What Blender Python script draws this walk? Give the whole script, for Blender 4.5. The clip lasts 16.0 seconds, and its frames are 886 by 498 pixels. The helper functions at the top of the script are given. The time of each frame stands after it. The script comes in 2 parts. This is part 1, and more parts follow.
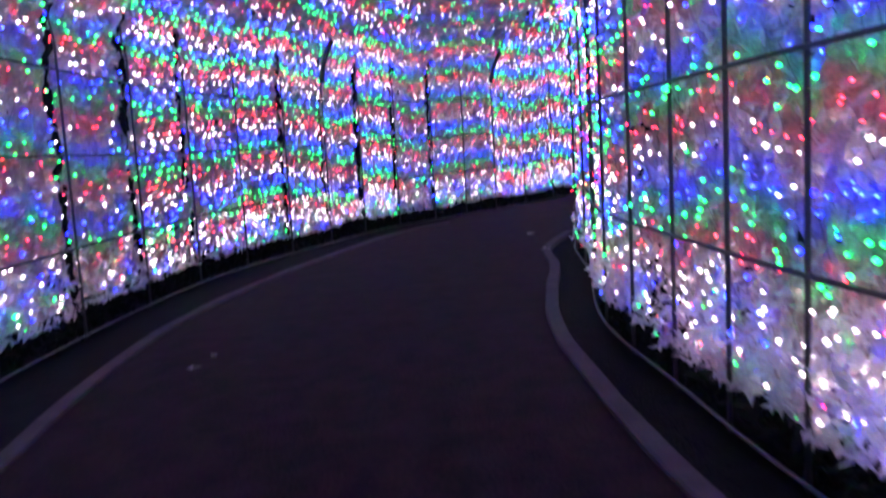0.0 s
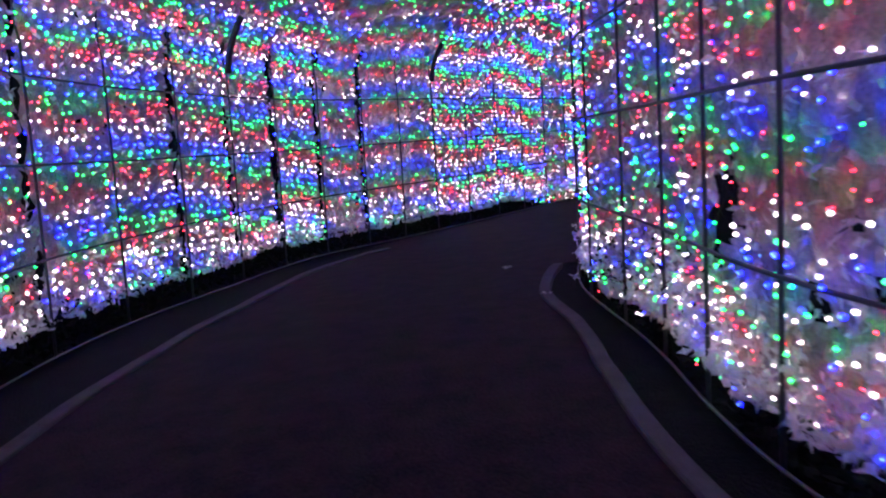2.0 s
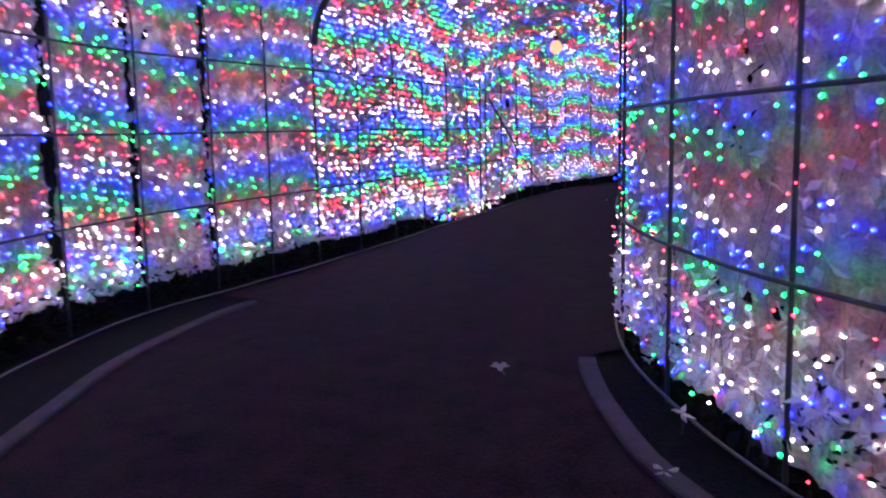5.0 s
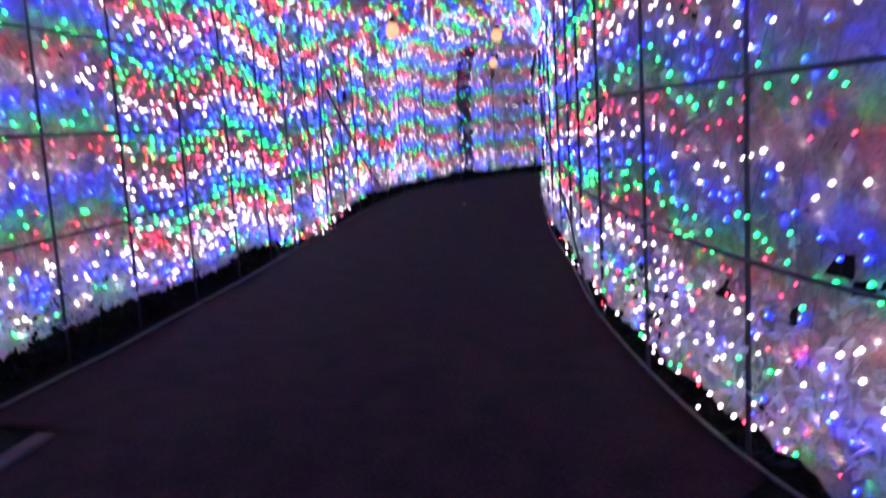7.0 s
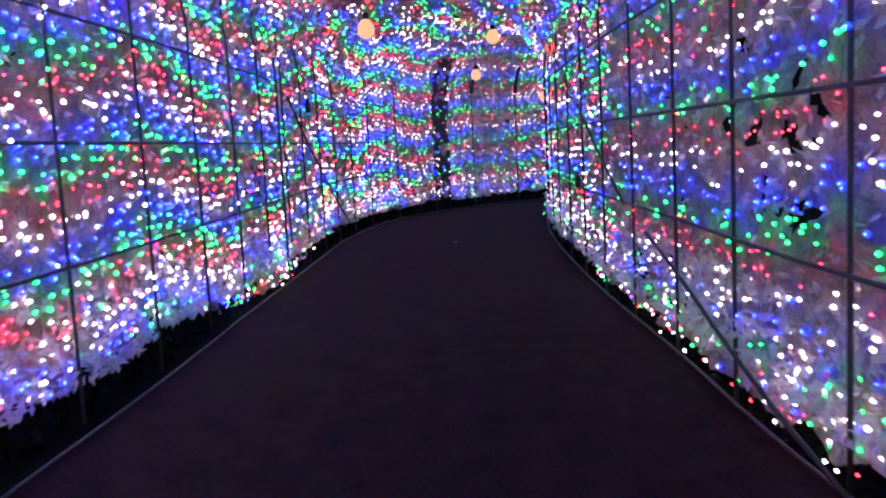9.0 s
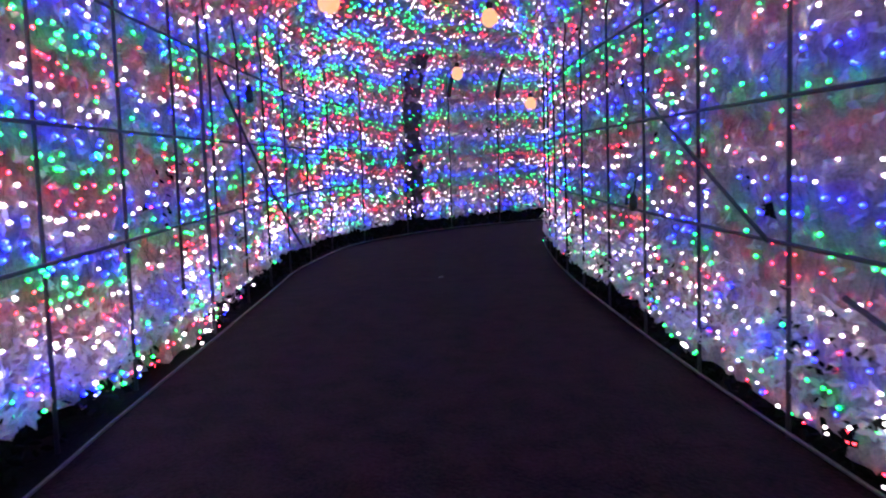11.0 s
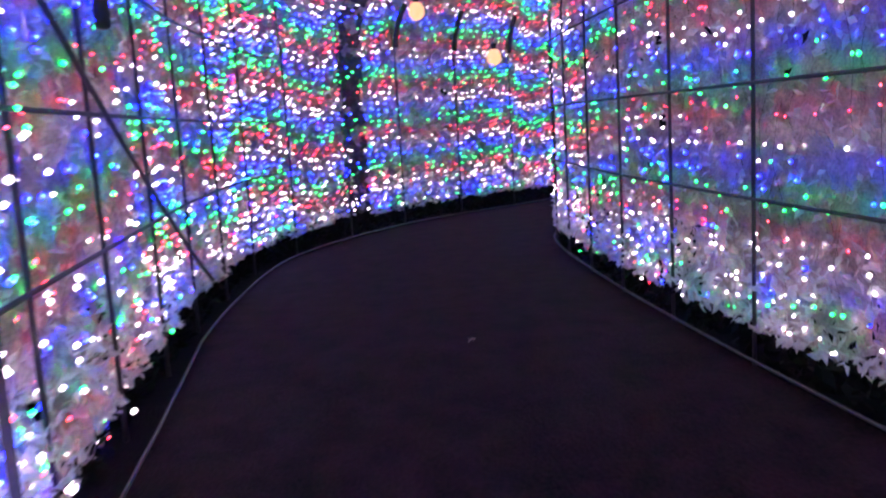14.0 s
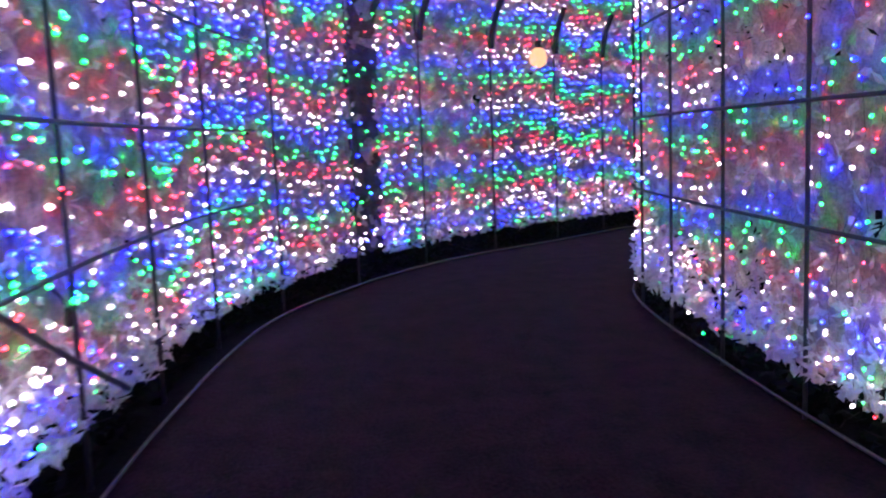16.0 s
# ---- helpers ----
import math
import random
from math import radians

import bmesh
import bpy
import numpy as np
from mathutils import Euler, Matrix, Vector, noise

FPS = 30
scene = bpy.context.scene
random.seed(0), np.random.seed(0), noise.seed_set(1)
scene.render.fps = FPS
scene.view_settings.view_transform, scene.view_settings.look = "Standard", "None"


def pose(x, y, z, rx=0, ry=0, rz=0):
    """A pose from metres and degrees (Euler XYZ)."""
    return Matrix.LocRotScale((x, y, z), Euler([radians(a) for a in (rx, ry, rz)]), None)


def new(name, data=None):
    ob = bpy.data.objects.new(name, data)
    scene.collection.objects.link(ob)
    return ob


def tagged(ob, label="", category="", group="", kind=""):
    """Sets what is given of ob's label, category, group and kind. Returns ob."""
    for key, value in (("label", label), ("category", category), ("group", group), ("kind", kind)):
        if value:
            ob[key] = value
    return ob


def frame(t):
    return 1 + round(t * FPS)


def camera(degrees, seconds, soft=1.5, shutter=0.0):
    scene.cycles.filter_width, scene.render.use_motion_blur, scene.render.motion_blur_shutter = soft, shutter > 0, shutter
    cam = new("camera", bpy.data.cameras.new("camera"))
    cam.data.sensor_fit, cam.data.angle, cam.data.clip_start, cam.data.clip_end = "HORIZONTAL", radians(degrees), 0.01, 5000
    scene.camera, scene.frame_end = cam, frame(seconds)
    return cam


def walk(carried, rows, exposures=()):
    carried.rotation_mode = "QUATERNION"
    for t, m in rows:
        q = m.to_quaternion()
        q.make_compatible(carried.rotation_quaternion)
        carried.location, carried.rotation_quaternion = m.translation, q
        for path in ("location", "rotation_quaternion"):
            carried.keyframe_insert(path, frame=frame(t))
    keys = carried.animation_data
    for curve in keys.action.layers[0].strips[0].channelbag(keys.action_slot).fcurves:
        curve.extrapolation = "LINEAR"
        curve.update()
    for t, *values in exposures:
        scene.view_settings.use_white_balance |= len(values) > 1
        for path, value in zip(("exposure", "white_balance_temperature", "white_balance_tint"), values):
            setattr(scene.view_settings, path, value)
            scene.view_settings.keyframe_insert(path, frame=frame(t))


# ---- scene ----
cam = camera(63.1, 16.0, soft=2.0, shutter=0.42)
METRES, EYE, TILT, LEAN, TURN = 20.0, 1.4, 0.0, 0.0, -42.4
ROWS = [
    (0.0, 0.0, 0.0, 0.0, -0.35, -6.1, 3.25),
    (0.1, -0.0021, 0.006, 0.0004, -0.57, -4.8, 3.25),
    (0.5, -0.0105, 0.0298, 0.0021, -2.23, -6.3, 4.05),
    (1.0, -0.016, 0.0603, 0.0044, -2.07, -4.99, 3.29),
    (1.4, -0.023, 0.083, 0.0057, -9.36, -3.96, 2.46),
    (1.5, -0.0247, 0.0887, 0.006, -9.81, -4.59, 2.46),
    (1.6, -0.0252, 0.0951, 0.0061, -10.26, -5.22, 2.46),
    (2.0, -0.0272, 0.1208, 0.0067, -8.3, -5.93, 3.38),
    (2.5, -0.0343, 0.1491, 0.0079, -12.94, -1.83, 4.17),
    (2.9, -0.0369, 0.1759, 0.0085, -13.07, -6.35, 3.27),
    (3.0, -0.0376, 0.1826, 0.0087, -12.17, -4.47, 3.27),
    (3.1, -0.0374, 0.1893, 0.009, -11.27, -2.59, 3.27),
    (5.5, -0.0324, 0.3494, 0.0153, -27.3, -8.5, 1.29),
    (6.0, -0.0319, 0.3813, 0.0172, -32.25, -9.24, 2.47),
    (6.5, -0.0252, 0.4119, 0.018, -31.19, -7.31, 3.97),
    (6.9, -0.0223, 0.4369, 0.0187, -37.86, -5.22, 3.36),
    (7.0, -0.0216, 0.4431, 0.0189, -38.53, -7.1, 3.36),
    (7.1, -0.0195, 0.4491, 0.019, -39.2, -8.98, 3.36),
    (7.5, -0.011, 0.4731, 0.0195, -39.37, -7.29, 4.1),
    (8.0, 0.001, 0.5028, 0.021, -41.68, -7.15, 2.91),
    (8.5, 0.015, 0.5323, 0.0218, -44.39, -8.04, 4.07),
    (8.9, 0.0305, 0.5545, 0.023, -42.58, -5.85, 3.04),
    (9.0, 0.0344, 0.5601, 0.0233, -42.8, -5.49, 3.04),
    (9.1, 0.0379, 0.565, 0.0233, -43.02, -5.13, 3.04),
    (11.5, 0.1214, 0.6838, 0.0237, -47.5, -5.36, 1.5),
    (12.0, 0.1387, 0.7101, 0.026, -48.2, -8.29, 2.24),
    (12.5, 0.1549, 0.7347, 0.0288, -50.52, -6.94, 1.57),
    (13.0, 0.1674, 0.7617, 0.0322, -54.25, -8.53, 2.48),
    (13.5, 0.1846, 0.7861, 0.0349, -52.24, -8.08, 2.55),
    (14.0, 0.2011, 0.8104, 0.0369, -55.09, -7.16, 3.41),
    (14.4, 0.2179, 0.8278, 0.0381, -59.19, -4.85, 2.93),
    (14.5, 0.2221, 0.8321, 0.0384, -56.99, -5.03, 2.93),
    (14.6, 0.2264, 0.8364, 0.0388, -54.79, -5.21, 2.93),
    (15.0, 0.2435, 0.8534, 0.0403, -56.8, -6.14, 1.56),
    (15.5, 0.2655, 0.8712, 0.041, -55.6, -4.73, 3.4),
    (15.9, 0.2825, 0.885, 0.0422, -53.74, -5.92, 2.31),
    (16.0, 0.2867, 0.8885, 0.0425, -54.55, -5.96, 2.31),
]
walk(cam, [(t, pose(0, 0, EYE, TILT, LEAN, TURN) @ pose(METRES * x, METRES * y, METRES * z, 90 + pitch, roll, yaw)) for t, x, y, z, yaw, pitch, roll in ROWS],
     exposures=((0.0, 0.1), (2.5, -0.25), (5.5, 0.2), (6.5, 0.0), (7.5, 0.25), (9.0, -0.1), (12.0, 0.15), (13.0, 0.6), (14.0, 0.25), (16.0, 0.2)))


# ---- light ----
world = bpy.data.worlds.new("night_sky")
scene.world = world
world.use_nodes = True
world.node_tree.nodes["Background"].inputs[0].default_value = (0.35, 0.4, 0.6, 1)
world.node_tree.nodes["Background"].inputs[1].default_value = 0.002
GLOW = 8.9          # radiance of one white diode
LAMP_GLOW = 1.3     # radiance of the warm bulbs


# ---- materials ----
def material(name, colour, rough=0.6, metal=0.0, spread=0.25, scale=20.0, fine=180.0, bump=0.3, sheer=0.0, depth=0.01):
    """A surface with variation at two scales, fine relief and some change of gloss."""
    m = bpy.data.materials.new(name)
    m.use_nodes = True
    nt = m.node_tree
    b = nt.nodes["Principled BSDF"]
    geo = nt.nodes.new("ShaderNodeTexCoord")
    coarse, grain = nt.nodes.new("ShaderNodeTexNoise"), nt.nodes.new("ShaderNodeTexNoise")
    coarse.inputs["Scale"].default_value, grain.inputs["Scale"].default_value = scale, fine
    coarse.inputs["Detail"].default_value, grain.inputs["Detail"].default_value = 5, 3
    mix = nt.nodes.new("ShaderNodeMath")
    mix.operation = "ADD"
    for n in (coarse, grain):
        nt.links.new(geo.outputs["Object"], n.inputs["Vector"])
    nt.links.new(coarse.outputs["Fac"], mix.inputs[0])
    nt.links.new(grain.outputs["Fac"], mix.inputs[1])
    ramp = nt.nodes.new("ShaderNodeMapRange")
    ramp.inputs["From Min"].default_value, ramp.inputs["From Max"].default_value = 0.65, 1.35
    ramp.inputs["To Min"].default_value, ramp.inputs["To Max"].default_value = 1 - spread, 1 + spread
    nt.links.new(mix.outputs[0], ramp.inputs["Value"])
    tone = nt.nodes.new("ShaderNodeVectorMath")
    tone.operation = "SCALE"
    tone.inputs[0].default_value = colour
    nt.links.new(ramp.outputs[0], tone.inputs["Scale"])
    nt.links.new(tone.outputs[0], b.inputs["Base Color"])
    b.inputs["Specular IOR Level"].default_value = 0.5 if rough < 0.7 else 0.15
    b.inputs["Roughness"].default_value, b.inputs["Metallic"].default_value = rough, metal
    if bump:
        bp = nt.nodes.new("ShaderNodeBump")
        bp.inputs["Strength"].default_value, bp.inputs["Distance"].default_value = bump, depth
        nt.links.new(mix.outputs[0], bp.inputs["Height"])
        nt.links.new(bp.outputs[0], b.inputs["Normal"])
    if sheer:
        tr, both = nt.nodes.new("ShaderNodeBsdfTranslucent"), nt.nodes.new("ShaderNodeMixShader")
        nt.links.new(tone.outputs[0], tr.inputs["Color"])
        both.inputs[0].default_value = sheer
        nt.links.new(b.outputs[0], both.inputs[1])
        nt.links.new(tr.outputs[0], both.inputs[2])
        nt.links.new(both.outputs[0], nt.nodes["Material Output"].inputs["Surface"])
    return m


def glowing(name, colour, strength, base=0.6):
    m = bpy.data.materials.new(name)
    m.use_nodes = True
    b = m.node_tree.nodes["Principled BSDF"]
    b.inputs["Base Color"].default_value = (base, base, base, 1)
    b.inputs["Emission Color"].default_value = (*colour, 1)
    b.inputs["Emission Strength"].default_value = strength
    return m


ASPHALT = material("asphalt", (0.0205, 0.0070, 0.0105), 0.9, 0, 0.95, 5.0, 50, 0.8, depth=0.010)
SOIL = material("dark_soil", (0.0075, 0.0065, 0.0068), 0.95, 0, 0.5, 6.0, 60, 0.8, depth=0.03)
CONCRETE = material("kerb_concrete", (0.085, 0.065, 0.072), 0.85, 0, 0.35, 7.0, 120, 0.5)
STEEL = material("painted_steel", (0.05, 0.048, 0.056), 0.5, 0.0, 0.4, 15, 200, 0.2)
PIPE = material("galvanised_pipe", (0.13, 0.12, 0.12), 0.5, 0.6, 0.4, 10, 160, 0.2)
SHEET = material("white_gauze", (0.58, 0.50, 0.51), 0.6, 0, 0.5, 9.0, 60, 0.8, 0.52, depth=0.02)
DRAPE = material("dark_grey_gauze", (0.10, 0.09, 0.10), 0.8, 0, 0.5, 9.0, 60, 0.8, 0.2, depth=0.02)
SHRED = material("white_foil_leaf", (0.82, 0.80, 0.82), 0.4, 0, 0.25, 30.0, 200, 0.3, 0.4)
# near-black: darkness put into the colour, for gaps, backing and wall foot
DARK_FILL = material("dark_fill_leaf", (0.007, 0.009, 0.007), 0.8, 0, 0.5, 30.0, 150, 0.2)
WIRE = material("black_green_cable", (0.02, 0.03, 0.02), 0.5, 0, 0.2, 30, 200, 0.0)
LEAF = material("dry_leaf", (0.42, 0.37, 0.33), 0.8, 0, 0.35, 40, 200, 0.3)
BLACK = material("black_plastic", (0.02, 0.02, 0.02), 0.4, 0, 0.2, 40, 200, 0.1)
LED = [glowing("white_diode", (1.0, 0.79, 0.88), GLOW * 0.88),
       glowing("blue_diode", (0.0004, 0.0020, 1.0), GLOW * 2.6),
       glowing("green_diode", (0.0, 1.0, 0.09), GLOW * 1.05),
       glowing("red_diode", (1.0, 0.012, 0.030), GLOW * 2.5)]
TIP = [glowing("white_diode_chip", (1.0, 0.97, 1.0), 5.0), glowing("blue_diode_chip", (0.16, 0.42, 1.0), 5.5),
       glowing("green_diode_chip", (0.22, 1.0, 0.50), 2.6), glowing("red_diode_chip", (1.0, 0.20, 0.22), 1.2)]
BULB = glowing("warm_bulb", (1.0, 0.46, 0.22), LAMP_GLOW, 0.12)


# ---- helpers for meshes ----
def mesh_object(name, verts, faces, mats, smooth=False, parent=None, index=None):
    me = bpy.data.meshes.new(name)
    me.from_pydata([tuple(v) for v in verts], [], [tuple(f) for f in faces])
    for m in (mats if isinstance(mats, (list, tuple)) else [mats]):
        me.materials.append(m)
    if index is not None:
        me.polygons.foreach_set("material_index", np.asarray(index, dtype=np.int32))
    if smooth:
        me.polygons.foreach_set("use_smooth", np.ones(len(me.polygons), dtype=bool))
    me.update()
    ob = new(name, me)
    ob.parent = parent
    return ob


def tube(points, radius, sides=8):
    """Vertices and faces of a round bar along the points."""
    p = np.asarray(points, dtype=float)
    t = np.gradient(p, axis=0)
    t /= np.linalg.norm(t, axis=1)[:, None]
    ref = np.where(np.abs(t[:, 2:3]) > 0.9, [[1.0, 0.3, 0.0]], [[0.0, 0.0, 1.0]])
    if np.any(np.abs(t[:, 2]) > 0.9):
        ref = np.tile([[t[0, 1] + 0.53, 0.85 - t[0, 0], 0.02]], (len(p), 1))
    a = np.cross(t, ref)
    a /= np.linalg.norm(a, axis=1)[:, None]
    b = np.cross(t, a)
    ang = np.arange(sides) * 2 * np.pi / sides
    v = p[:, None] + radius * (np.cos(ang)[None, :, None] * a[:, None] + np.sin(ang)[None, :, None] * b[:, None])
    faces = [(i * sides + k, i * sides + (k + 1) % sides, (i + 1) * sides + (k + 1) % sides, (i + 1) * sides + k)
             for i in range(len(p) - 1) for k in range(sides)]
    faces += [tuple(range(sides))[::-1], tuple((len(p) - 1) * sides + k for k in range(sides))]
    return v.reshape(-1, 3), faces


def bar(name, points, radius, mat, parent=None, sides=8):
    v, fc = tube(points, radius, sides)
    return mesh_object(name, v, fc, mat, True, parent)


# ---- plan of the tunnel: foot of the far-side wall and of the near-side wall, pair by pair ----
PAIRS = np.array([
    (-2.05, -4.0, 1.95, -4.0), (-1.95, -1.0, 2.1, -1.2), (-1.28, 2.04, 2.55, 0.0), (0.22, 4.66, 3.0, 0.72),
    (1.93, 6.68, 3.75, 1.65), (4.05, 8.6, 4.72, 2.85), (6.25, 9.72, 5.96, 4.08), (7.9, 10.22, 7.35, 5.1),
    (9.2, 10.28, 8.66, 5.72), (11.0, 10.2, 11.0, 6.22), (13.0, 10.22, 13.0, 6.47), (16.0, 10.36, 16.0, 6.78),
    (18.0, 10.42, 18.2, 6.95), (20.0, 10.42, 20.0, 7.02), (22.0, 10.15, 21.5, 6.9), (23.6, 9.25, 22.5, 6.63),
    (24.9, 8.15, 23.1, 6.1), (26.2, 6.4, 23.6, 5.2), (27.1, 5.0, 24.1, 4.0), (28.0, 2.5, 25.0, 1.6)])
SLOPE, RISE0 = 0.0463, 0.0747


def ground_z(x):
    return SLOPE * np.clip(x, -12, 40) + RISE0


def catmull(p, n=40):
    q = np.vstack([2 * p[0] - p[1], p, 2 * p[-1] - p[-2]])
    out = []
    for i in range(1, len(q) - 2):
        t = np.linspace(0, 1, n, endpoint=False)[:, None]
        a, b, c, d = q[i - 1:i + 3]
        out.append(0.5 * (2 * b + (c - a) * t + (2 * a - 5 * b + 4 * c - d) * t ** 2 + (3 * b - a - 3 * c + d) * t ** 3))
    return np.vstack(out + [p[-1:]])


DENSE = catmull(PAIRS)
_step = 0.5 * (np.linalg.norm(np.diff(DENSE[:, :2], axis=0), axis=1) + np.linalg.norm(np.diff(DENSE[:, 2:], axis=0), axis=1))
ALONG = np.concatenate([[0], np.cumsum(_step)])
LENGTH = ALONG[-1]
RAIL_IN = np.interp(ALONG, (6.7, 10.3, 11.6, 12.8, 13.9, 14.8, 15.6, 16.3, 17.0, 17.6, 18.4, 19.9, 21.5, 22.2, 23.4, 25.0, 26.7, 27.7, 30.0),
                    (0.51, 0.52, 0.40, 0.22, 0.26, 0.38, 0.38, 0.42, 0.43, 0.42, 0.40, 0.32, 0.31, 0.32, 0.26, 0.21, 0.13, 0.08, 0.13))
_t = np.gradient(DENSE[:, 2:], axis=0)
_n = np.stack([-_t[:, 1], _t[:, 0]], axis=1) / np.linalg.norm(_t, axis=1)[:, None]
DENSE[:, 2:] += _n * (np.convolve(np.pad(RAIL_IN, 12, mode="edge"), np.ones(25) / 25, "valid") - 0.02)[:, None]
STRAIGHT = 2.5     # height at which the hoops begin to bend
CROWN = 1.2        # rise of the arch above that


def foot(side, s):
    """Foot of the wall at s metres along the tunnel. side 0: outer wall, 1: inner wall."""
    return np.stack([np.interp(s, ALONG, DENSE[:, 2 * side + k]) for k in (0, 1)], axis=-1)


def inward(side, s):
    d = foot(1 - side, s) - foot(side, s)
    t = foot(side, s + 0.15) - foot(side, s - 0.15)
    n = np.stack([-t[..., 1], t[..., 0]], axis=-1) * (1 if side else -1)
    n /= np.linalg.norm(n, axis=-1, keepdims=True) + 1e-9
    return n, np.linalg.norm(d, axis=-1)


def shell(side, s, v, off=0.0):
    """Point of the tunnel's skin: s along, v up the wall and over the arch, off towards the inside."""
    s, v = np.broadcast_arrays(np.asarray(s, float), np.asarray(v, float))
    p, q = foot(side, s), foot(1 - side, s)
    n, width = inward(side, s)
    half = width / 2
    across = (q - p) / width[..., None]
    arc = np.clip((v - STRAIGHT) / (0.785 * (half + CROWN)), 0, 1) * np.pi / 2
    flat = np.where(v < STRAIGHT, 1.0, np.cos(arc))
    xy = p + across * (half * (1 - np.cos(arc)))[..., None] + n * (off * flat)[..., None]
    z0 = ground_z(p[..., 0]) * (1 - (1 - np.cos(arc)) / 2) + ground_z(q[..., 0]) * (1 - np.cos(arc)) / 2
    z = z0 + np.minimum(v, STRAIGHT) + (CROWN - off) * np.sin(arc)
    return np.concatenate([xy, z[..., None]], axis=-1)


def arch_end(side, s):
    return STRAIGHT + 0.785 * (float(inward(side, np.array(s))[1]) / 2 + CROWN)


def at_x(side, x, y):
    """How far along the tunnel the wall's foot lies nearest to x, y."""
    d = np.hypot(DENSE[:, 2 * side] - x, DENSE[:, 2 * side + 1] - y)
    return float(ALONG[int(np.argmin(d))])


HOOPS = np.arange(0.3, LENGTH - 0.2, 0.95)
rng = np.random.default_rng(7)

# ---- ground, path, kerbs ----
gx = np.concatenate([[-900, -200, -60], np.linspace(-12, 40, 53), [80, 250, 900]])
gy = np.concatenate([[-900, -200, -50], np.linspace(-8, 20, 29), [60, 250, 900]])
gv = [(x, y, ground_z(x) - 0.03) for y in gy for x in gx]
gf = [(j * len(gx) + i, j * len(gx) + i + 1, (j + 1) * len(gx) + i + 1, (j + 1) * len(gx) + i)
      for j in range(len(gy) - 1) for i in range(len(gx) - 1)]
tagged(mesh_object("ground", gv, gf, SOIL), "dark bare soil under the light tunnel", "ground", kind="structure")

S_END = [at_x(0, 8.9, 10.27), at_x(1, 8.5, 5.65)]


def rail_inset(side, s):
    """How far the base rail lies inside the wall's foot."""
    if side:
        return 0.02 + 0 * s
    return np.interp(s, (9.0, 10.5, 12.0, 13.0, 15.0, 16.3, 17.4, 18.5, 20.0, 21.5, 23.4, 25.0, 26.5, 28.8, 30.7, 31.5, 33.0),
                     (0.03, 0.08, 0.20, 0.27, 0.20, 0.28, 0.27, 0.20, 0.17, 0.14, 0.16, 0.15, 0.10, 0.17, 0.14, 0.20, 0.34))


def inset(side, s):
    """How far the path's edge lies inside the wall's foot."""
    if side == 0:
        wide = np.interp(s, (6.9, 7.9, 8.8, 9.7, 10.6, 12.0, 13.7, 15.0, 16.0), (0.74, 0.70, 0.66, 0.74, 0.90, 0.99, 0.82, 0.82, 0.80))
    else:
        wide = np.interp(s, (7.0, 8.7, 9.9, 10.9, 11.9, 12.7, 13.9, 14.9, 15.6, 16.4), (0.35, 0.37, 0.34, 0.34, 0.36, 0.38, 0.30, 0.36, 0.32, 0.24))
    thin = rail_inset(side, s) - 0.03
    return np.where(s <= S_END[side], wide, thin + (wide - thin) * np.clip(1 - (s - S_END[side]) / 0.12, 0, 1))



ss = np.linspace(0, LENGTH, 520)
edge = []
for side in (0, 1):
    n, _ = inward(side, ss)
    edge.append(foot(side, ss) + n * inset(side, ss)[:, None])
cols = np.linspace(0, 1, 13)
pv = []
for i in range(len(ss)):
    for c in cols:
        x, y = edge[0][i] * (1 - c) + edge[1][i] * c
        pv.append((x, y, ground_z(x) + 0.012 * math.sin(c * math.pi) + 0.004 * noise.noise((x, y, 0))))
pf = [(i * 13 + k, i * 13 + k + 1, (i + 1) * 13 + k + 1, (i + 1) * 13 + k) for i in range(len(ss) - 1) for k in range(12)]
tagged(mesh_object("path", pv, pf, ASPHALT, True), "worn dark asphalt footpath, gently rising", "path", kind="structure")

KERB_PROFILE = ((-0.055, -0.1), (-0.055, 0.018), (-0.047, 0.027), (0.043, 0.028), (0.055, 0.019), (0.055, -0.1))
for side in (0, 1):
    ks = np.arange(0.4, S_END[side], 0.12)
    n, _ = inward(side, ks)
    line = foot(side, ks) + n * inset(side, ks)[:, None]
    kv = []
    for i, p in enumerate(line):
        wob = 0.006 * noise.noise((p[0] * 3, p[1] * 3, side))
        for a, h in KERB_PROFILE:
            q = p + n[i] * (a + wob)
            kv.append((q[0], q[1], ground_z(p[0]) + h + wob))
    m = len(KERB_PROFILE)
    kf = [(i * m + k, i * m + k + 1, (i + 1) * m + k + 1, (i + 1) * m + k) for i in range(len(line) - 1) for k in range(m - 1)]
    kf += [tuple(range(m)), tuple((len(line) - 1) * m + k for k in range(m))[::-1]]
    tagged(mesh_object("kerb", kv, kf, CONCRETE), "low grey concrete kerb edging the footpath", "kerb", kind="structure")

# ---- the tunnel's white skin, crumpled, ragged at its foot, torn here and there ----
GAPS = [(0, at_x(0, 23.84, 9.05), 0.20)]


HOLE = at_x(1, 4.93, 3.1)


def in_hole(side, a, b):
    """The big tear in the inner wall."""
    return side == 1 and ((a - HOLE) / 0.19) ** 2 + ((b - 0.99 + (a - HOLE) * 0.4) / 0.24) ** 2 < 1 + 0.9 * noise.noise((a * 9, b * 9, 7))


SEAMS = [(s, 0.02 + 0.035 * random.Random(k).random()) for k, s in enumerate(HOOPS) if s < 17.5 and random.Random(k + 50).random() < 0.6]


def in_seam(side, a, b):
    """Ragged splits of the outer gauze beside some posts, low on the wall and up to the bend."""
    return side == 0 and b < STRAIGHT + 0.6 and any(abs(a - q) < w * (1 + 1.3 * noise.noise((q * 7, b * 3.5, 31))) for q, w in SEAMS)


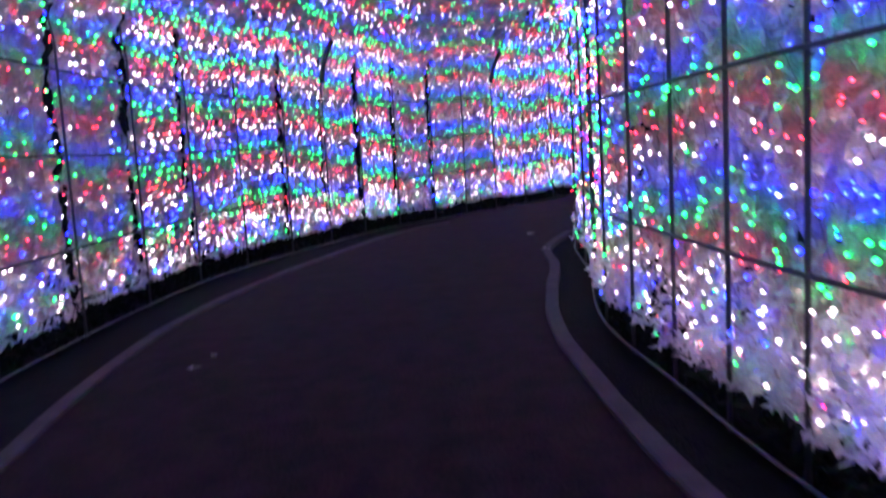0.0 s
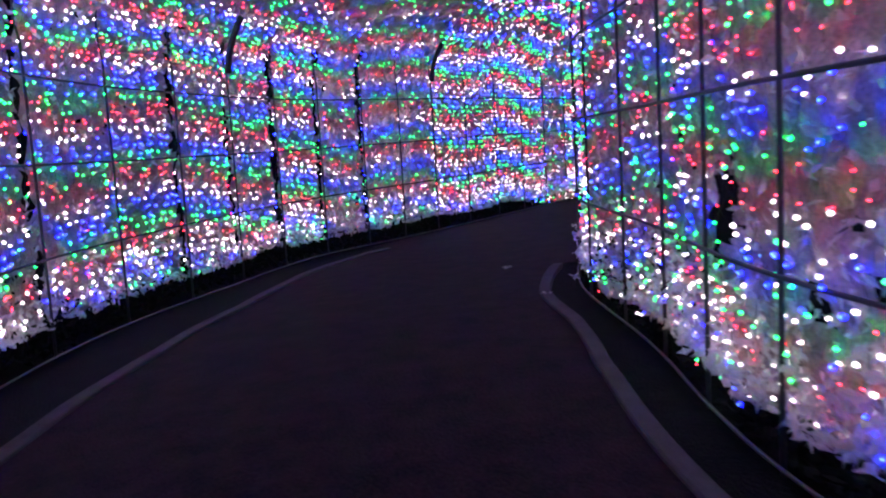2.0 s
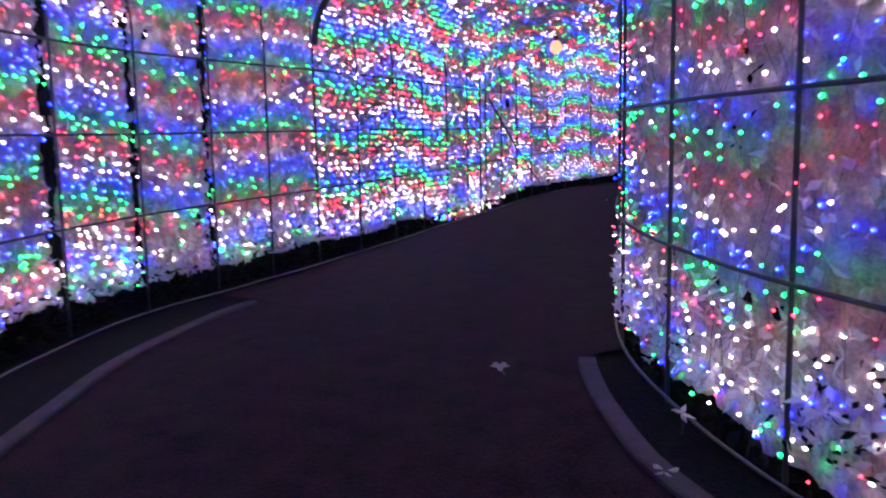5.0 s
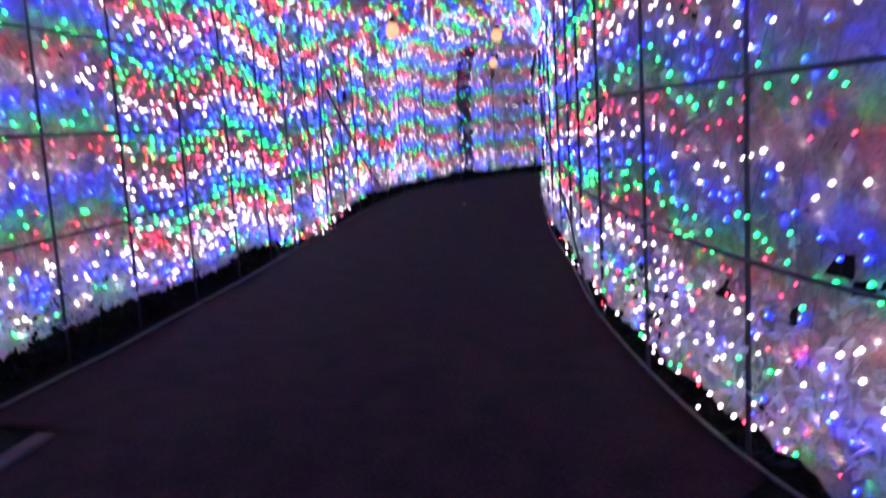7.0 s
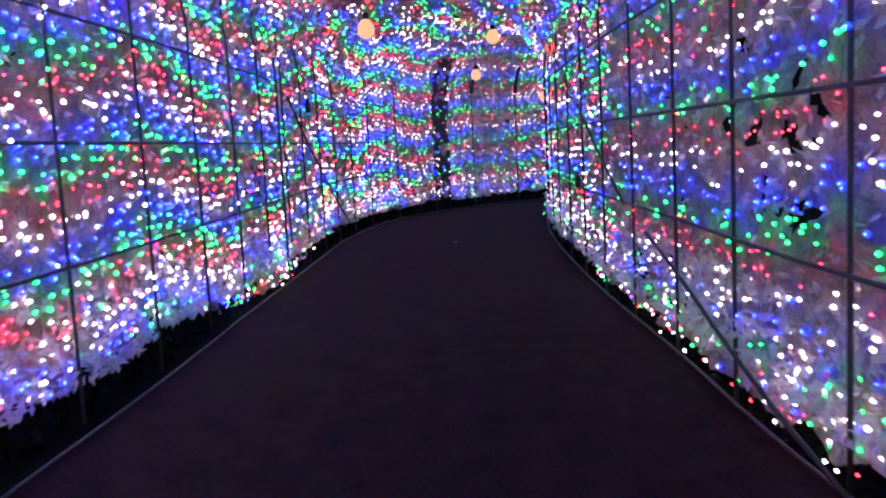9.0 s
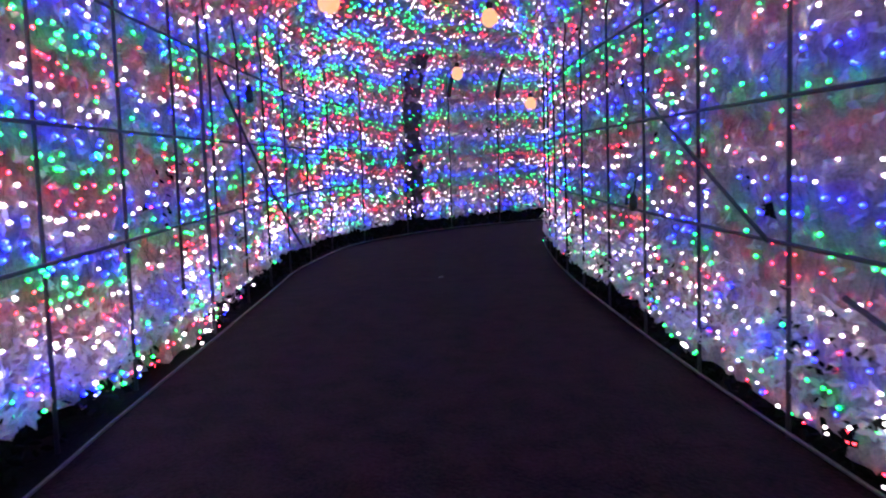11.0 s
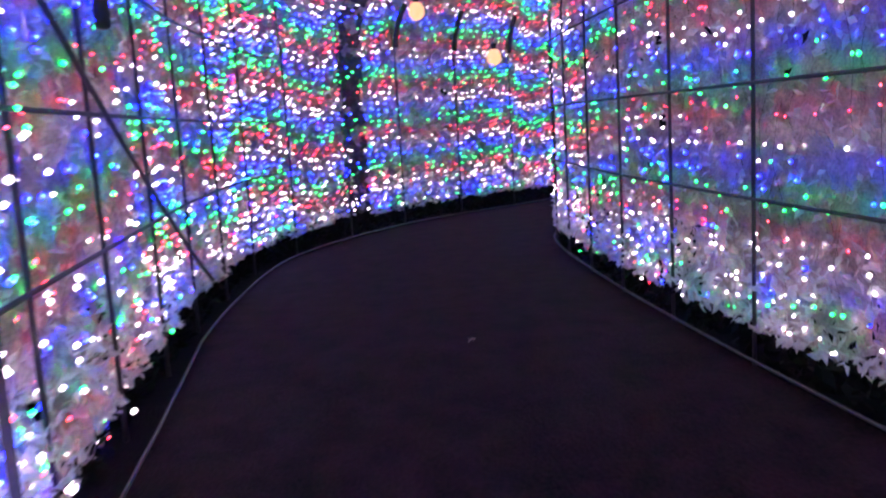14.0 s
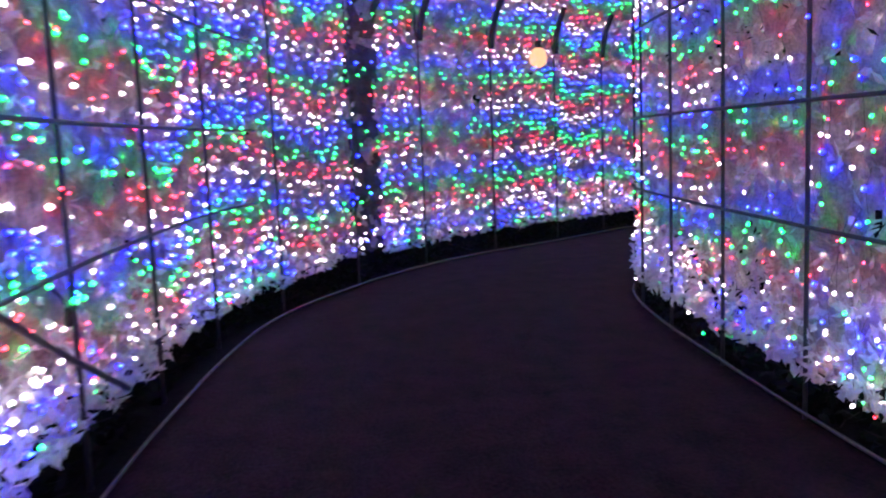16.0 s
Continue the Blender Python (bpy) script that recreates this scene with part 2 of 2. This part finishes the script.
def crumple(side, a, b):
    """How far the gauze lies off the hoops."""
    tail = 0.12 * max(0.0, 1 - b / 0.5) * max(0.0, 1 - abs(a - 23.2) / 1.5) if side == 0 else 0.0
    return tail - 0.09 + 0.05 * noise.noise((a * 3.1, b * 3.1, side * 5)) + 0.055 * noise.noise((a * 10, b * 8, side * 5 + 2))


HEM = [at_x(0, x, 10.38) for x in (13.2, 14.6, 17.5, 17.9)]
LOW = [at_x(1, x, y) for x, y in ((2.8, 0.4), (3.6, 1.5), (5.0, 3.1), (6.5, 4.5), (14.9, 6.68), (16.0, 6.78))]


def hem(side, a):
    """Height of the ragged lower edge."""
    base = np.interp(a, LOW, (0.20, 0.22, 0.18, 0.10, 0.05, 0.2)) if side else np.interp(a, HEM, (0.28, 0.03, 0.03, 0.28))
    return max(base + (0.12, 0.07)[side] * noise.noise((a * 0.8, side * 9, 0)) + 0.08 * noise.noise((a * 4.5, side * 9, 3)), 0.02)


def skin(side):
    s_n, v_n = int(LENGTH / 0.042), 120
    s = np.linspace(0.0, LENGTH, s_n)[:, None] * np.ones((1, v_n))
    top = np.array([arch_end(side, x) for x in s[:, 0]])[:, None]
    low = np.array([hem(side, x) for x in s[:, 0]])[:, None]
    v = low + (top - low) * np.linspace(0, 1, v_n)[None, :]
    s = s + rng.normal(0, 0.009, s.shape)
    v = v + rng.normal(0, 0.008, v.shape)
    off = np.array([[crumple(side, s[i, 0], v[i, j]) for j in range(v_n)] for i in range(s_n)])
    p = shell(side, s, v, off).reshape(-1, 3)
    faces, shade = [], []
    for i in range(s_n - 1):
        for j in range(v_n - 1):
            a, b = s[i, j], v[i, j]
            tear = noise.noise((a * 5.5, b * 5.5, 20 + side)) + 0.9 * noise.noise((a * 0.55, b * 0.8, 40 + side)) + 0.35 * noise.noise((a * 17, b * 13, 44 + side))
            hole = in_hole(side, a, b)
            band = any(g[0] == side and abs(a - g[1]) < g[2] and b < STRAIGHT + 0.8 for g in GAPS) and tear > -0.25
            if tear > (0.98, 0.80)[side] or hole or in_seam(side, a, b):
                continue
            shade.append(int(band))
            faces.append((i * v_n + j, (i + 1) * v_n + j, (i + 1) * v_n + j + 1, i * v_n + j + 1))
    return mesh_object(("wall_outer", "wall_inner")[side], p, faces, [SHEET, DRAPE], False, None, shade)


def shreds(side, parent):
    """Small foil leaves standing off the skin, thick at its foot."""
    k = 23000
    s = rng.uniform(0, LENGTH, k)
    v = np.where(rng.random(k) < 0.45, 0.22 + rng.random(k) ** 2 * 0.5, rng.uniform(0.25, 3.6, k))
    low = np.array([hem(side, x) - 0.04 for x in s])
    v = np.maximum(v, low)
    whole = np.array([not (in_hole(side, p, q) or in_seam(side, p, q) or (side == 0 and abs(p - GAPS[0][1]) < 0.17)) for p, q in zip(s, v)], dtype=bool)
    s, v, k = s[whole], v[whole], int(whole.sum())
    c = shell(side, s, v, np.array([crumple(side, p, q) for p, q in zip(s, v)]) + rng.uniform(0.0, 0.05, k) * np.where(v < 0.5, 2.2, 1.0))
    a = rng.normal(size=(k, 3))
    a[:, 2] -= 0.5
    a /= np.linalg.norm(a, axis=1)[:, None]
    b = np.cross(a, rng.normal(size=(k, 3)))
    b /= np.linalg.norm(b, axis=1)[:, None]
    # clusters of near-black leaves stand in for unlit gaps between the foil
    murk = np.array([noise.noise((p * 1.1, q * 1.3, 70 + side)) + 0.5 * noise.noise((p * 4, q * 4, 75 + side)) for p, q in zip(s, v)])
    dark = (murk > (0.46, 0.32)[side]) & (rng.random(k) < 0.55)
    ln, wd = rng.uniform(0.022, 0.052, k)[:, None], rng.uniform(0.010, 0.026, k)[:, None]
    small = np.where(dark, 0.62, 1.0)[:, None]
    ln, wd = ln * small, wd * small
    bend = np.cross(a, b) * ln * 0.25
    verts = np.stack([c - a * ln, c + b * wd + bend, c + a * ln, c - b * wd + bend * 0.5], axis=1).reshape(-1, 3)
    faces = np.arange(k * 4).reshape(k, 4)
    tri = np.concatenate([faces[:, [0, 1, 2]], faces[:, [0, 2, 3]]])
    return tagged(mesh_object("foil_leaves", verts, tri.tolist(), [SHRED, DARK_FILL], False, parent, np.concatenate([dark, dark]).astype(int)), "crinkled white foil leaves with near-black ones as dark gaps among them", kind="stuff")


for side in (0, 1):
    w = tagged(skin(side), "crumpled white gauze wall glowing with coloured light strings", "wall", kind="structure")
    shreds(side, w)

# black backing sheet added for the unlit darkness beyond the torn places
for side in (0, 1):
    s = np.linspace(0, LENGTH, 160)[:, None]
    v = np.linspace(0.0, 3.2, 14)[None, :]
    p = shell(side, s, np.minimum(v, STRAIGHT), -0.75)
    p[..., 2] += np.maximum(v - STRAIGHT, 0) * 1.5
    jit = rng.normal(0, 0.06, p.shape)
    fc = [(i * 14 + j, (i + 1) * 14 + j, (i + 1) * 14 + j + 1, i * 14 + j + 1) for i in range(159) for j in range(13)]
    tagged(mesh_object("hedge", (p + jit).reshape(-1, 3), fc, DARK_FILL), "black backing sheet filling in the night darkness behind the tunnel", "hedge", kind="structure")


# ---- light strings ----
def ball(sub=1):
    bm = bmesh.new()
    bmesh.ops.create_icosphere(bm, subdivisions=sub, radius=1.0)
    v = np.array([x.co[:] for x in bm.verts])
    fc = np.array([[x.index for x in q.verts] for q in bm.faces])
    bm.free()
    return v, fc


BALL_V, BALL_F = ball()
TIP_V = np.array([(1, 0, 0), (-1, 0, 0), (0, 1, 0), (0, -1, 0), (0, 0, 1), (0, 0, -1)], float)
TIP_F = np.array([(0, 2, 4), (2, 1, 4), (1, 3, 4), (3, 0, 4), (2, 0, 5), (1, 2, 5), (3, 1, 5), (0, 3, 5)])
PITCH = 0.08
ORDER = np.array((0, 0, 1, 1, 2, 2, 3, 3))   # white, blue, green, red down the string


def light_strings(side):
    pos, colour, heading, wires_v, wires_f = [], [], [], [], []
    n_strings = int(LENGTH / 0.085)
    wire_count = 0
    for k in range(n_strings):
        s0 = (k + 0.5) * 0.085 + rng.normal(0, 0.012)
        hoop = int((s0 - 0.3) // 0.95)
        h = random.Random(hoop * 31 + side)
        veil = h.choice(((0.1, 0.2, 0.3, 0.7), (0.35, 0.5, 0.6, 0.75))[side])
        phase, lean, sag = h.uniform(-0.16, 0.16), h.uniform(-0.12, 0.12), h.uniform(-0.10, 0.04)
        jog = rng.normal(0, 0.042)
        inside = (s0 - 0.3) / 0.95 - hoop
        low = hem(side, s0) + rng.uniform(-0.03, 0.05)
        top = arch_end(side, s0)
        gap = any(g[0] == side and abs(s0 - g[1]) < g[2] for g in GAPS)
        v = np.arange(top, low, -PITCH)
        v = v + rng.normal(0, 0.012, len(v))
        drift = np.array([0.03 * noise.noise((s0 * 2, q * 2.5, 60 + side)) for q in v])
        s = s0 + drift + rng.normal(0, 0.016, len(v))
        band = (np.arange(len(v)) * PITCH - top + phase + jog + 0.22 * noise.noise((s0 * 0.7, side * 4, 80)) + lean * inside + sag * math.sin(inside * math.pi)) / (8 * PITCH)
        col = ORDER[np.floor(band * 8).astype(int) % 8]
        col = np.where((v < (0.8, 0.7)[side]) & (rng.random(len(v)) < (0.22, 0.4)[side]), 0, col)
        swap = rng.random(len(v)) < 0.03
        col = np.where(swap, rng.integers(0, 4, len(v)), col)
        keep = rng.random(len(v)) < np.where(v > STRAIGHT + 1.1, 0.6, 0.92) * (0.34 if gap else 1.0)
        deep = rng.random(len(v)) < veil
        keep &= np.array([not (in_hole(side, p, q) or in_seam(side, p, q)) for p, q in zip(s, v)], dtype=bool)
        off = np.array([crumple(side, p, q) for p, q in zip(s, v)]) + np.where(deep, rng.uniform(-0.05, -0.015, len(v)), rng.uniform(0.014, 0.05, len(v)) + 0.07 * (rng.random(len(v)) < 0.15))
        p = shell(side, s, v, off)
        pos.append(p[keep])
        colour.append(col[keep])
        ahead = shell(side, s, v, off + 0.01) - p
        heading.append((ahead / np.linalg.norm(ahead, axis=1)[:, None])[keep])
        if len(v) > 4:
            w = p[::3] - 0.004
            for i, q in enumerate(w):
                wires_v += [q + (0.001, 0, 0), q + (-0.0005, 0.001, 0), q + (-0.0005, -0.001, 0)]
                if i:
                    o = wire_count + 3 * i
                    wires_f += [(o - 3 + a, o - 3 + (a + 1) % 3, o + (a + 1) % 3, o + a) for a in range(3)]
            wire_count += 3 * len(w)
    # loose tangle of mostly white diodes in the foil skirt
    k = (1400, 2300)[side]
    s = rng.uniform(0, LENGTH, k)
    s = s[np.array([noise.noise((q * 0.9, side * 7, 90)) for q in s]) + rng.uniform(-0.5, 0.5, k) > -0.15]
    v = np.array([hem(side, q) for q in s]) + 0.02 + 0.55 * rng.random(len(s)) ** 1.4
    off = np.array([crumple(side, p, q) for p, q in zip(s, v)]) + rng.uniform(-0.04, 0.05, len(s))
    p = shell(side, s, v, off)
    ahead = shell(side, s, v, off + 0.01) - p
    pos.append(p)
    colour.append(rng.choice(4, len(s), p=(0.62, 0.16, 0.12, 0.10)))
    heading.append(ahead / np.linalg.norm(ahead, axis=1)[:, None])
    pos, colour = np.vstack(pos), np.concatenate(colour)
    size = rng.uniform(0.0085, 0.0130, len(pos)) * (1.2, 0.95)[side] * np.array((0.98, 1.14, 0.98, 0.62))[colour]
    v = (pos[:, None] + BALL_V[None] * size[:, None, None]).reshape(-1, 3)
    fc = (np.arange(len(pos))[:, None, None] * len(BALL_V) + BALL_F[None]).reshape(-1, 3)
    out = np.vstack(heading)
    tip = (pos + out * size[:, None] * 0.72)[:, None] + TIP_V[None] * (size * 0.56)[:, None, None]
    fc = np.vstack([fc, (np.arange(len(pos))[:, None, None] * len(TIP_V) + TIP_F[None]).reshape(-1, 3) + len(v)])
    v = np.vstack([v, tip.reshape(-1, 3)])
    ob = mesh_object("string_lights", v, fc.tolist(), LED + TIP, True, None, np.concatenate([np.repeat(colour, len(BALL_F)), np.repeat(colour + 4, len(TIP_F))]))
    tagged(ob, "curtain of white, blue, green and red fairy lights on the tunnel", "string lights", kind="stuff")
    tagged(mesh_object("cable", wires_v, wires_f, WIRE, False, ob), "thin dark light cables", kind="stuff")


for side in (0, 1):
    light_strings(side)

# ---- the steel frame: hoops, rails, braces ----
for k, s in enumerate(HOOPS):
    hoop = new("tunnel_hoop")
    base = shell(0, s, 0.0)
    hoop.location = base
    for side in (0, 1):
        v = np.linspace(0, STRAIGHT, 5)
        bar("post", shell(side, s, v) - base, 0.0115, STEEL, hoop)
    sink = np.minimum(np.linspace(0, 0.5, 12), 0.13)
    arch = np.vstack([shell(0, s, np.linspace(STRAIGHT, arch_end(0, s), 12), -sink), shell(1, s, np.linspace(arch_end(1, s), STRAIGHT, 12), -sink[::-1])[1:]])
    bar("arch_bar", arch - base, 0.009, STEEL, hoop)
    if s > at_x(0, 23.9, 9.0) or min(abs(s - at_x(0, 6.6, 9.85)), abs(s - at_x(0, 10.6, 10.2))) < 0.48:
        top = arch_end(0, s)
        run = STRAIGHT + 0.05 + (top - STRAIGHT) * np.linspace(0.0, 0.34, 9)
        bar("sleeve", shell(0, s, run, 0.03) - base, 0.040, BLACK, hoop, 10)
    tagged(hoop, "dark painted steel hoop spanning the light tunnel", "tunnel hoop", group="tunnel hoops")

for side in (0, 1):
    s = np.arange(0.1, (at_x(0, 22.3, 10.05), LENGTH - 0.1)[side], 0.2)
    x = foot(side, s)[:, 0]
    for h in (0.76 + 0.010 * np.clip(x, 0, 21), 1.55 + 0 * x, 2.25 + 0 * x):
        tagged(bar("side_rail", shell(side, s, h, 0.018), 0.011, STEEL), "dark steel rail tying the hoops together", "rail", group="side rails")
    s = np.arange(0.1, LENGTH - 0.1, 0.2)
    n, _ = inward(side, s)
    low = foot(side, s) + n * rail_inset(side, s)[:, None]
    run = np.concatenate([low, (ground_z(low[:, 0]) + 0.04)[:, None]], axis=1)
    tagged(bar("base_rail", run, 0.009, PIPE), "thin galvanised base rail along the tunnel foot", "rail", group="base rails")

for side, (x0, h0), (x1, h1), reach, size in ((0, (16.6, 2.1), (19.75, 0.3), 0.05, 0.014), (1, (15.5, 1.75), (13.75, 0.9), 0.05, 0.012),
                                              (1, (13.2, 0.74), (10.7, 0.05), 0.05, 0.012)):
    ia, ib = (float(np.interp(q, DENSE[:, 2 * side], ALONG)) for q in (x0, x1))
    pts = np.array([shell(side, ia + (ib - ia) * c, h0 + (h1 - h0) * c, reach) for c in np.linspace(0, 1, 6)])
    tagged(bar("diagonal_brace", pts, size, STEEL), "dark steel brace slanting across the frame", "brace", group="braces")


# ---- warm bulbs under the crown ----
def bulb_lamp(x, y, z, radius):
    lamp = new("festoon_bulb")
    lamp.location = (x, y, z)
    bm = bmesh.new()
    bmesh.ops.create_uvsphere(bm, u_segments=16, v_segments=10, radius=radius)
    for q in bm.verts:
        if q.co.z > 0:
            q.co.z *= 1.25
    me = bpy.data.meshes.new("globe")
    bm.to_mesh(me)
    bm.free()
    me.materials.append(BULB)
    for q in me.polygons:
        q.use_smooth = True
    new("globe", me).parent = lamp
    bar("socket", [(0, 0, radius * 1.1), (0, 0, radius * 1.5), (0, 0, radius * 1.9)], radius * 0.4, BLACK, lamp, 10)
    bar("flex", [(0, 0, radius * 1.8), (0.003, 0, radius * 3), (0, 0, radius * 4)], 0.004, WIRE, lamp, 6)
    return tagged(lamp, "warm white globe bulb hanging under the tunnel crown", "lamp", group="festoon bulbs")


for x, y, z, r in ((19.25, 7.88, 3.96, 0.10), (23.02, 8.28, 3.94, 0.10), (25.8, 6.75, 3.72, 0.12), (18.98, 9.76, 4.15, 0.13)):
    bulb_lamp(x, y, z, r)


# ---- near-black leaves added as the darkness along the foot of the walls ----
def foot_darkness(side):
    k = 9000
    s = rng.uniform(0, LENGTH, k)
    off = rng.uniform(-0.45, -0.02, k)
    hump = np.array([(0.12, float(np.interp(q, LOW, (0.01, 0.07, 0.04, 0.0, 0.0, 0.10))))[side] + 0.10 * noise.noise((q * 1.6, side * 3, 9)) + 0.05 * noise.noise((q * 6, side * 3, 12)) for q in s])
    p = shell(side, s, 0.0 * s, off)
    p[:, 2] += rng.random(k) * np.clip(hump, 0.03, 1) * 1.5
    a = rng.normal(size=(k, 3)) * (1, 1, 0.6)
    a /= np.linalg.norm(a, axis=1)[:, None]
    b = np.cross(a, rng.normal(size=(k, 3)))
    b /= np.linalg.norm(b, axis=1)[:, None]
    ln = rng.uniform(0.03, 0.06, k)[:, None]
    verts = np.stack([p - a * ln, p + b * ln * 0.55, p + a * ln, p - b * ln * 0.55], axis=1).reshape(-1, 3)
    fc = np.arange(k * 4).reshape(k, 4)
    tagged(mesh_object("foot_dark_leaves", verts, fc.tolist(), DARK_FILL), "near-black leaves filling in the darkness along the tunnel foot", "plants", kind="stuff")


for side in (0, 1):
    foot_darkness(side)


# ---- fallen leaves on the path ----
def fallen_leaf(x, y, size, turn):
    n = 20
    v = [(0, 0, 0.012)]
    for i in range(n):
        a = 2 * math.pi * i / n
        r = size * (0.45 + 0.55 * abs(math.cos(2.5 * a)))
        v.append((r * math.cos(a), r * math.sin(a) * 0.8, 0.004 + 0.02 * abs(math.sin(a * 1.5)) * r / size))
    top = [(0, 1 + i, 1 + (i + 1) % n) for i in range(n)]
    low = [(q[0], q[1], q[2] - 0.002) for q in v]
    fc = top + [(a + n + 1, c + n + 1, b + n + 1) for a, b, c in top]
    leaf = new("fallen_leaf")
    mesh_object("blade", v + low, fc, LEAF, False, leaf)
    bar("stalk", [(size * 0.8, 0, 0.006), (size * 1.3, size * 0.1, 0.012), (size * 1.8, size * 0.3, 0.006)], 0.002, LEAF, leaf, 5)
    leaf.matrix_basis = pose(x, y, ground_z(x) + 0.016, 0, 0, turn)
    return tagged(leaf, "pale dry fallen leaf lying on the asphalt", "leaf", group="fallen leaves")


for x, y, size, turn in ((7.80, 6.69, 0.085, 203), (6.75, 5.55, 0.07, 0), (1.92, 4.66, 0.04, 0), (2.15, 4.82, 0.03, 60), (18.45, 8.54, 0.03, 139)):
    fallen_leaf(x, y, size, turn)


# ---- small things on the frame ----
def cable_plug(side, x, h, length):
    """A black rubber plug joint hanging on its cable."""
    at = float(np.interp(x, DENSE[:, 2 * side], ALONG))
    base = shell(side, at, h, 0.03)
    plug = new("cable_plug")
    plug.location = base
    r = length * 0.24
    rings = ((0.0, 0.5), (0.06, 0.9), (0.5, 1.0), (0.6, 0.8), (0.66, 1.0), (0.9, 0.75), (1.0, 0.35))
    n = 12
    v = [(r * w * math.cos(2 * math.pi * k / n), r * w * math.sin(2 * math.pi * k / n), length * (q - 0.5)) for q, w in rings for k in range(n)]
    fc = [(i * n + k, i * n + (k + 1) % n, (i + 1) * n + (k + 1) % n, (i + 1) * n + k) for i in range(len(rings) - 1) for k in range(n)]
    fc += [tuple(range(n))[::-1], tuple((len(rings) - 1) * n + k for k in range(n))]
    mesh_object("body", v, fc, BLACK, True, plug)
    up = shell(side, at - 0.09, h + length * 1.6, 0.02) - base
    bar("flex", [(0, 0, length * 0.45), tuple(up * 0.5 + np.array((0, 0, length * 0.35))), tuple(up)], 0.006, BLACK, plug, 6)
    return tagged(plug, "black rubber plug joint hanging on the light cable", "plug", group="cable plugs")


cable_plug(1, 15.73, 0.97, 0.13)
cable_plug(1, 15.9, 0.97, 0.06)
cable_plug(0, 17.7, 2.05, 0.17)
cable_plug(0, 19.2, 0.78, 0.08)


def perforated_post(side, x):
    at = float(np.interp(x, DENSE[:, 2 * side], ALONG))
    base = shell(side, at, 0.0, 0.05)
    along = shell(side, at + 0.1, 0.0, 0.05) - base
    along /= np.linalg.norm(along)
    face = np.cross(along, (0, 0, 1))
    post = new("perforated_post")
    post.location = base
    w, t, hgt = 0.035, 0.004, STRAIGHT
    v = []
    for z in (0.0, hgt):
        for a, b in ((-w, 0), (w, 0), (w, t), (-w + t, t), (-w + t, 0.03), (-w, 0.03)):
            v.append(tuple(along * a + face * b + np.array((0, 0, z))))
    fc = [(k, (k + 1) % 6, 6 + (k + 1) % 6, 6 + k) for k in range(6)] + [tuple(range(6))[::-1], tuple(range(6, 12))]
    mesh_object("upright", v, fc, GREY_STEEL, False, post)
    shape = None
    for k in range(22):
        if shape is None:
            bm = bmesh.new()
            bmesh.ops.create_cone(bm, segments=8, radius1=0.009, radius2=0.007, depth=0.008, cap_ends=True)
            shape = bpy.data.meshes.new("bolt")
            bm.to_mesh(shape)
            bm.free()
            shape.materials.append(BLACK)
        bolt = new("bolt", shape)
        bolt.parent = post
        side_face = face if np.dot(face[:2], inward(side, np.array(at))[0]) > 0 else -face
        bolt.matrix_basis = Matrix.Translation(Vector(side_face * 0.006 + np.array((0, 0, 0.1 + k * 0.093)))) @ Vector(side_face).to_track_quat("Z", "Y").to_matrix().to_4x4()
    return tagged(post, "grey perforated steel angle post with dark bolts", "post")


GREY_STEEL = material("grey_slotted_steel", (0.075, 0.07, 0.08), 0.55, 0.2, 0.4, 12, 160, 0.2)
perforated_post(0, 16.1)


def foil_sprig(x, y, size, seed):
    """A loose star of pale foil leaves on a short stalk."""
    r = random.Random(seed)
    sprig = new("foil_sprig")
    sprig.location = (x, y, ground_z(x) - 0.02)
    top = Vector((0.02, 0.01, size * 1.3))
    bar("stalk", [(0, 0, 0), (0.01, 0, size * 0.6), tuple(top)], 0.004, WIRE, sprig, 6)
    for k in range(7):
        a = 2 * math.pi * k / 7 + r.uniform(-0.3, 0.3)
        d = Vector((math.cos(a), math.sin(a), r.uniform(-0.5, 0.6))).normalized()
        e = d.cross(Vector((0, 0, 1))).normalized()
        up = e.cross(d) * size * 0.12
        ln, w = size * r.uniform(0.7, 1.0), size * 0.2
        pts = [top, top + d * ln * 0.4 + e * w, top + d * ln, top + d * ln * 0.4 - e * w, top + d * ln * 0.45 + up]
        low = [q - Vector((0, 0, 0.003)) for q in pts[:4]]
        mesh_object("leaf", pts + low, [(0, 1, 4), (1, 2, 4), (2, 3, 4), (3, 0, 4), (5, 8, 7, 6)], SHRED, False, sprig)
    return tagged(sprig, "pale foil leaf sprig standing at the tunnel foot", "foil sprig", group="foil sprigs")


for x, y, size, seed in ((7.26, 5.55, 0.075, 1), (3.60, 2.15, 0.09, 2), (3.45, 1.9, 0.08, 3), (8.1, 5.85, 0.06, 4)):
    foil_sprig(x, y, size, seed)
